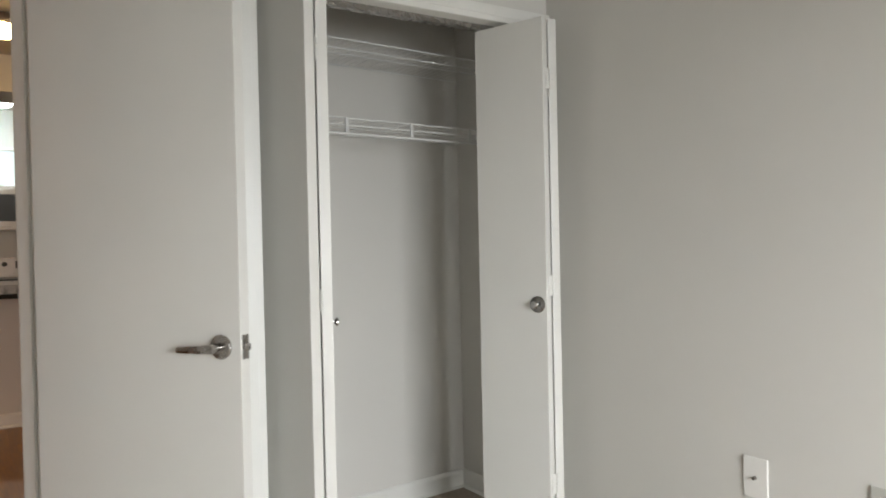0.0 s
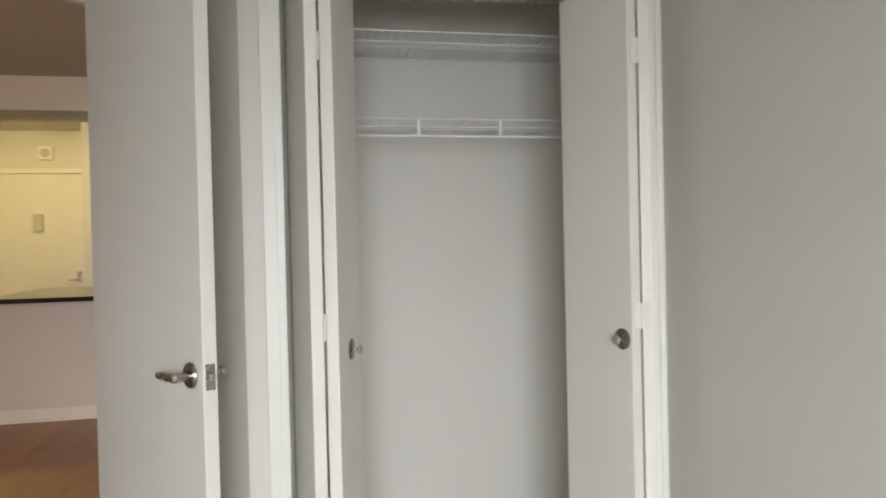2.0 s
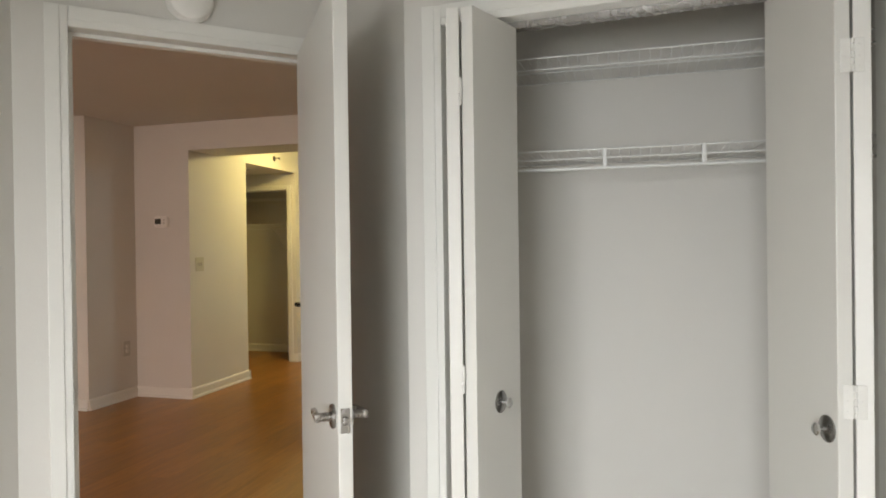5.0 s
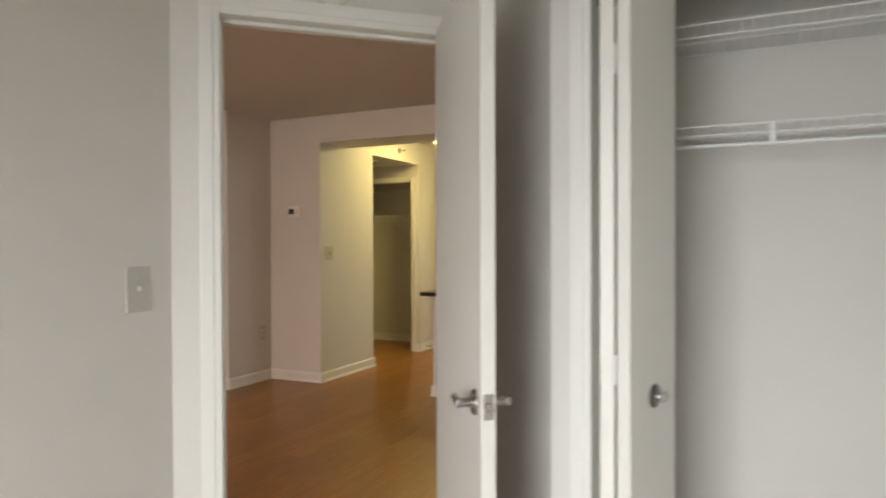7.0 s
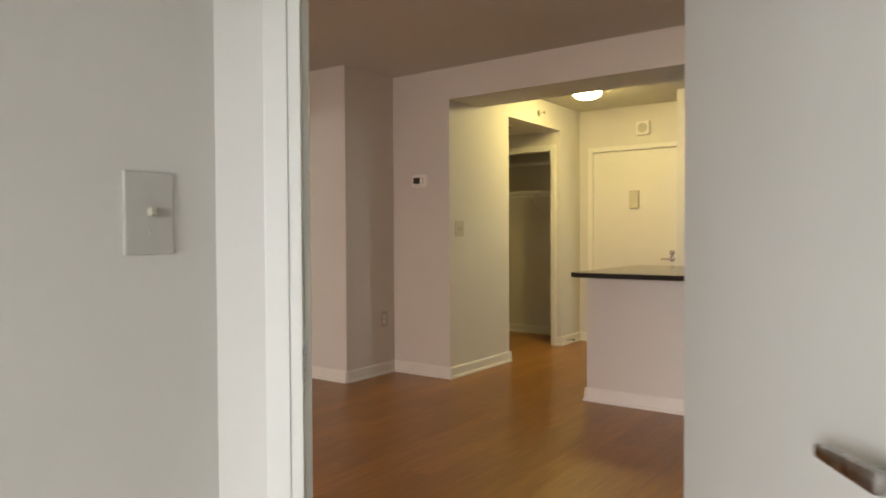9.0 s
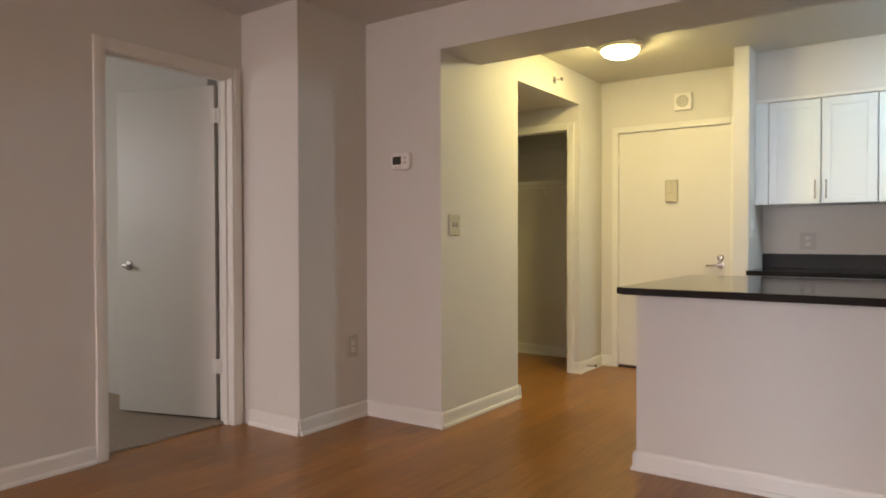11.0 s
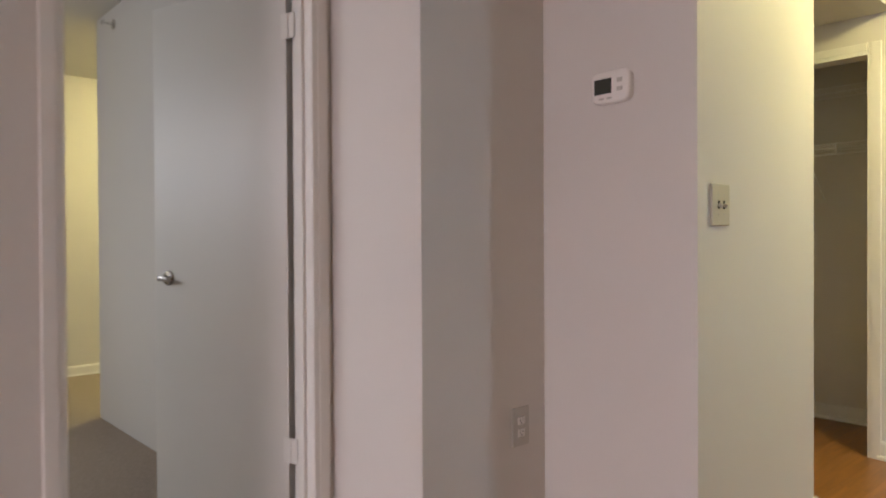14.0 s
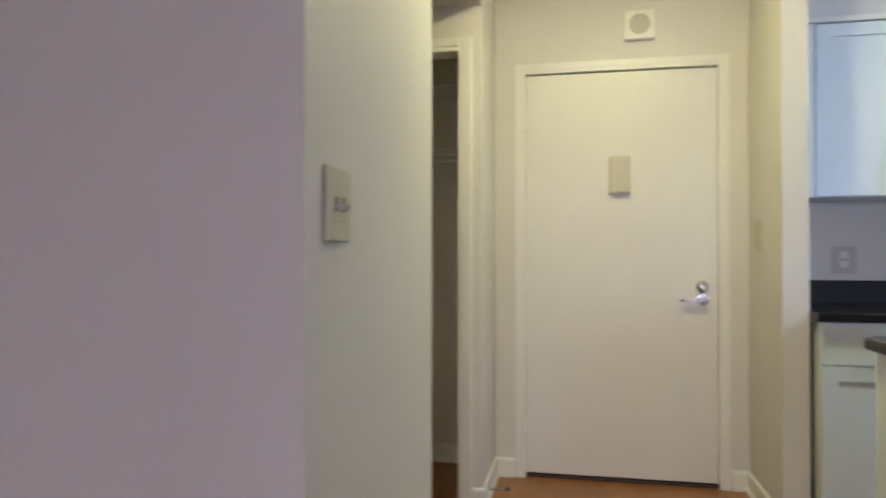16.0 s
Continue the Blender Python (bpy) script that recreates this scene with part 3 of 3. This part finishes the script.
def sprinkler(m, label="chrome sidewall sprinkler head"):
    t = thing("sprinkler_head", label, "sprinkler", m)
    part("escutcheon", turned(lathe([(0.032, 0), (0.031, 0.006), (0.018, 0.010)], 24), Matrix.Rotation(radians(90), 4, "X")), CHROME, t, "", True)
    part("body", rod(bmesh.new(), (0, 0, 0), (0, -0.035, 0), 0.010, 12), CHROME, t)
    bm = bmesh.new()
    rod(bm, (-0.009, -0.033, 0), (-0.004, -0.062, 0), 0.0025, 6)
    rod(bm, (0.009, -0.033, 0), (0.004, -0.062, 0), 0.0025, 6)
    part("yoke", bm, CHROME, t)
    part("deflector", boxes([(-0.016, 0.016, -0.066, -0.062, -0.012, 0.012), (-0.016, 0.016, -0.066, -0.052, 0.010, 0.013)], 0.001), CHROME, t)
    return t


sprinkler(face(-2.40, 7.07, 2.335, 1, 0))
sprinkler(pose(-2.65, 6.95, 2.225, 90), "small sprinkler head under the alcove ceiling")
sprinkler(face(-5.66, 4.925, 2.38, 0, -1))
ds = thing("door_stop_spring", "small dark metal door stop on the baseboard", "door stop", pose(-2.378, 7.66, 0.05))
part("spring", rod(bmesh.new(), (0, 0, 0), (0.07, 0, 0.006), 0.006, 10), NICKEL, ds)
part("tip", rod(bmesh.new(), (0.07, 0, 0.006), (0.085, 0, 0.007), 0.009, 10), BLACK, ds)


# ---- ceiling lights ----
def ceiling_light(x, y, r, label, glass):
    t = thing("ceiling_light", label, "ceiling light", pose(x, y, TOP, 180), "flush ceiling lights")
    part("pan", lathe([(r * 0.72, 0), (r * 0.9, 0.012), (r * 0.99, 0.028), (r, 0.040), (r * 0.96, 0.046), (r * 0.88, 0.048), (r * 0.86, 0.056), (r * 0.74, 0.058)], 48), SATIN, t, "brushed metal ring", True)
    prof = [(r * 0.79, 0.050)] + [(r * 0.79 * math.cos(a), 0.056 + 0.06 * math.sin(a)) for a in [k * math.pi / 16 for k in range(1, 8)]]
    part("glass_bowl", lathe(prof, 40), glass, t, "glowing frosted glass bowl", True)
    return t


ceiling_light(-1.80, 6.87, 0.16, "lit flush ceiling light with a frosted bowl", HALL_GLASS)
ceiling_light(-6.7, 5.9, 0.15, "lit warm ceiling light past the second room", HALL_GLASS)
ceiling_light(0.45, 6.95, 0.165, "lit cool kitchen ceiling light", KIT_GLASS)
ceiling_light(0.40, 4.72, 0.15, "lit warm living room ceiling light", LIV_GLASS)

# ---- kitchen ----
setting("wall_peninsula", boxes([(-1.214, 1.2, 5.536, 5.66, 0, 0.868)]), WALL, "white half wall under the counter", "half wall")
bar = thing("counter_bar", "polished black granite peninsula counter with overhang", "counter", pose(-1.238, 5.301, 0.868))
bm = boxes([(0, 2.44, 0, 1.30, 0, 0.032)])
es = [e for e in bm.edges if abs(e.verts[0].co.x - e.verts[1].co.x) < 1e-6 and abs(e.verts[0].co.y - e.verts[1].co.y) < 1e-6]
bmesh.ops.bevel(bm, geom=es, offset=0.03, segments=4, affect="EDGES")
bmesh.ops.bevel(bm, geom=bm.edges[:], offset=0.004, segments=1, affect="EDGES")
part("slab", bm, STONE, bar)
part("bar_support", boxes([(0.03, 2.4, 0.37, 1.27, -0.868, -0.002)]), CAB, bar, "white cabinet back")


def cabinet(x, w, y, z0, z1, depth, drawer, pull, label):
    """One kitchen unit with shaker doors; its front looks along -y."""
    t = thing("kitchen_cabinet", label, "cabinet", pose(x, y, z0), "kitchen wall cabinets" if z0 > 1 else "kitchen base cabinets")
    h = z1 - z0
    part("body", boxes([(0, w, 0.02, depth, 0.0, h)], 0.001), CAB, t)
    rows = [("door", 0.004, h - 0.004)] if not drawer else [("door", 0.004, h - 0.17), ("drawer", h - 0.162, h - 0.004)]
    for name, a, b in rows:
        f = 0.055 if name == "door" else 0.0
        x0, x1 = 0.003, w - 0.003
        bmd = boxes([(x0, x1, 0.006, 0.019, a, b)], 0.001)
        if f:
            for r in ((x0, x0 + f, -0.001, 0.006, a, b), (x1 - f, x1, -0.001, 0.006, a, b), (x0 + f, x1 - f, -0.001, 0.006, a, a + f), (x0 + f, x1 - f, -0.001, 0.006, b - f, b)):
                box(bmd, *r, bevel=0.0012)
        d = part(name, bmd, CAB, t)
        bh = bmesh.new()
        if name == "door":
            px = x1 - 0.03 if pull > 0 else x0 + 0.03
            za = a + 0.03 if z0 > 1 else b - 0.16
            rod(bh, (px, -0.03, za), (px, -0.03, za + 0.13), 0.005, 10)
            rod(bh, (px, 0, za + 0.015), (px, -0.03, za + 0.015), 0.004, 8)
            rod(bh, (px, 0, za + 0.115), (px, -0.03, za + 0.115), 0.004, 8)
        else:
            zc, xc = (a + b) / 2, (x0 + x1) / 2
            rod(bh, (xc - 0.065, -0.025, zc), (xc + 0.065, -0.025, zc), 0.005, 10)
            rod(bh, (xc - 0.05, 0.006, zc), (xc - 0.05, -0.025, zc), 0.004, 8)
            rod(bh, (xc + 0.05, 0.006, zc), (xc + 0.05, -0.025, zc), 0.004, 8)
        part("handle", bh, NICKEL, d, "brushed nickel bar pull", True)
    return t


YC = 7.70
part("filler", boxes([(-1.088, -1.0, 0.0, 0.02, 1.363, 2.10)]), CAB, None, m=pose(0, YC, 0))
tagged(bpy.data.objects["filler"], "white cabinet filler strip beside the wall", "trim", kind="structure")
for k, x in enumerate((-0.998, -0.662, -0.326, 0.010)):
    cabinet(x, 0.334, YC, 1.363, 2.10, 0.315, False, 1 if k % 2 == 0 else -1, "white shaker wall cabinet with a bar pull")
cabinet(0.346, 0.76, YC, 1.78, 2.10, 0.315, False, 1, "short white wall cabinet above the microwave")
setting("soffit_kitchen", boxes([(-1.09, 2.3, YC + 0.02, 8.02, 2.125, TOP)]), WALL, "off-white soffit above the wall cabinets", "soffit")
setting("trim_cabinet", boxes([(-1.09, 1.11, YC - 0.012, YC + 0.02, 2.10, 2.125)], 0.003), TRIM, "grey-white strip along the cabinet tops", "trim")
for k, x in enumerate((-1.068, -0.597, -0.126)):
    cabinet(x, 0.469, 7.42, 0.1, 0.86, 0.59, True, 1 if k % 2 == 0 else -1, "white shaker base cabinet with a drawer")
setting("trim_toe_kick", boxes([(-1.09, 0.345, 7.49, 7.52, 0, 0.1)]), CAB, "white toe kick under the cabinets", "trim")
kc = thing("counter_kitchen", "polished black granite kitchen worktop with upstand", "counter", pose(-1.088, 7.395, 0.862))
part("worktop", boxes([(0, 1.43, 0, 0.62, 0, 0.034)], 0.003), STONE, kc)
part("upstand", boxes([(0, 1.43, 0.60, 0.62, 0.034, 0.14)], 0.002), UPSTAND, kc)

rg = thing("range_cooker", "stainless steel freestanding range with black glass", "range", pose(0.352, 7.40, 0))
part("body", boxes([(0, 0.755, 0.02, 0.61, 0.02, 0.90)], 0.004), STEEL, rg)
part("oven_door", boxes([(0.02, 0.635, 0.0, 0.02, 0.25, 0.80)], 0.004), BLACK, rg)
part("oven_handle", rod(bmesh.new(), (0.06, -0.03, 0.76), (0.70, -0.03, 0.76), 0.011, 12), STEEL, rg, "steel bar handle", True)
part("cooktop", boxes([(0.0, 0.755, 0.0, 0.56, 0.90, 0.915)], 0.004), BLACK, rg, "black glass cooktop")
part("back_panel", boxes([(0.0, 0.755, 0.55, 0.61, 0.915, 1.10)], 0.006), STEEL, rg)
for x in (0.07, 0.16, 0.60, 0.69):
    part("control_knob", turned(lathe([(0.024, 0), (0.022, 0.018), (0.015, 0.021)], 16), Matrix.Translation((x, 0.55, 1.04)) @ Matrix.Rotation(radians(90), 4, "X")), BLACK, rg, "black control knob", True)
part("clock_panel", boxes([(0.25, 0.51, 0.546, 0.55, 1.0, 1.07)]), BLACK, rg)
mw = thing("microwave", "stainless steel over-range microwave", "microwave", pose(0.352, 7.62, 1.36))
part("body", boxes([(0, 0.755, 0.02, 0.39, 0, 0.41)], 0.004), STEEL, mw)
part("door", boxes([(0.02, 0.56, 0.0, 0.02, 0.03, 0.38)], 0.004), STEEL, mw)
part("door_window", boxes([(0.09, 0.47, -0.003, 0.0, 0.08, 0.33)], 0.001), BLACK, mw, "dark door glass")
part("handle", rod(bmesh.new(), (0.535, -0.03, 0.06), (0.535, -0.03, 0.35), 0.009, 12), STEEL, mw, "", True)
part("control_panel", boxes([(0.575, 0.635, 0.005, 0.02, 0.03, 0.38)], 0.002), BLACK, mw)


# ---- windows behind the walker ----
def window(name, x0, x1, y, z0, z1):
    t = thing(name, "white framed window with daylight behind", "window", pose(x0, y, z0), kind="structure")
    w, h = x1 - x0, z1 - z0
    for r in ((0, 0.05, 0, h), (w - 0.05, w, 0, h), (w / 2 - 0.025, w / 2 + 0.025, 0, h)):
        part("frame_upright", boxes([(r[0], r[1], -0.03, 0.03, r[2], r[3])], 0.003), TRIM, t)
    for z in (0, h - 0.05):
        part("frame_rail", boxes([(0.05, w - 0.05, -0.028, 0.028, z, z + 0.05)], 0.003), TRIM, t)
    part("window_sill", boxes([(-0.03, w + 0.03, 0.03, 0.13, -0.03, 0.0)], 0.004), TRIM, t)
    for a, b in ((0.05, w / 2 - 0.025), (w / 2 + 0.025, w - 0.05)):
        p = part("pane", boxes([(a, b, -0.004, 0.004, 0.05, h - 0.05)]), GLASS, t)
        p.visible_shadow = False
    return t


window("window_1", 0.2, 1.6, -1.66, 0.6, 2.0)
window("window_2", -3.15, -0.65, -2.56, 0.55, 2.35)
setting("ground", boxes([(-400, 400, -400, 400, -6.2, -6)]), material("ground_soil", (0.16, 0.17, 0.12), 0.9, spot=0.4, spot_scale=0.2), "distant ground outside", "ground")

# ---- floor planks ----
PW, PL = 0.125, 1.2
me_cache = {}
row = 0
x = -3.47
while x < 2.3:
    y = -2.5 + (row * 0.437) % PL - PL
    while y < 8.2:
        a, b = max(y, -2.5), min(y + PL, 8.28)
        if b - a > 0.05 and not (x > -0.45 and b < 1.9) and not (x > 0.6 and a < 2.8):
            ln = round(b - a, 3)
            if ln not in me_cache:
                bmp = boxes([(0, PW - 0.0007, 0, ln - 0.0007, -0.0012, 0)])
                me = bpy.data.meshes.new("plank")
                bmp.to_mesh(me)
                bmp.free()
                me.materials.append(WOOD)
                me_cache[ln] = me
            ob = new("plank", me_cache[ln])
            ob.parent = FLOOR
            ob.location = (x, a, 0)
        y += PL
    x += PW
    row += 1
part("threshold_strip", boxes([(-3.56, -3.50, Y0, Y1, 0.0, 0.016)], 0.004), THRESH, bpy.data.objects["door_frame_second"], "dark wood threshold strip")
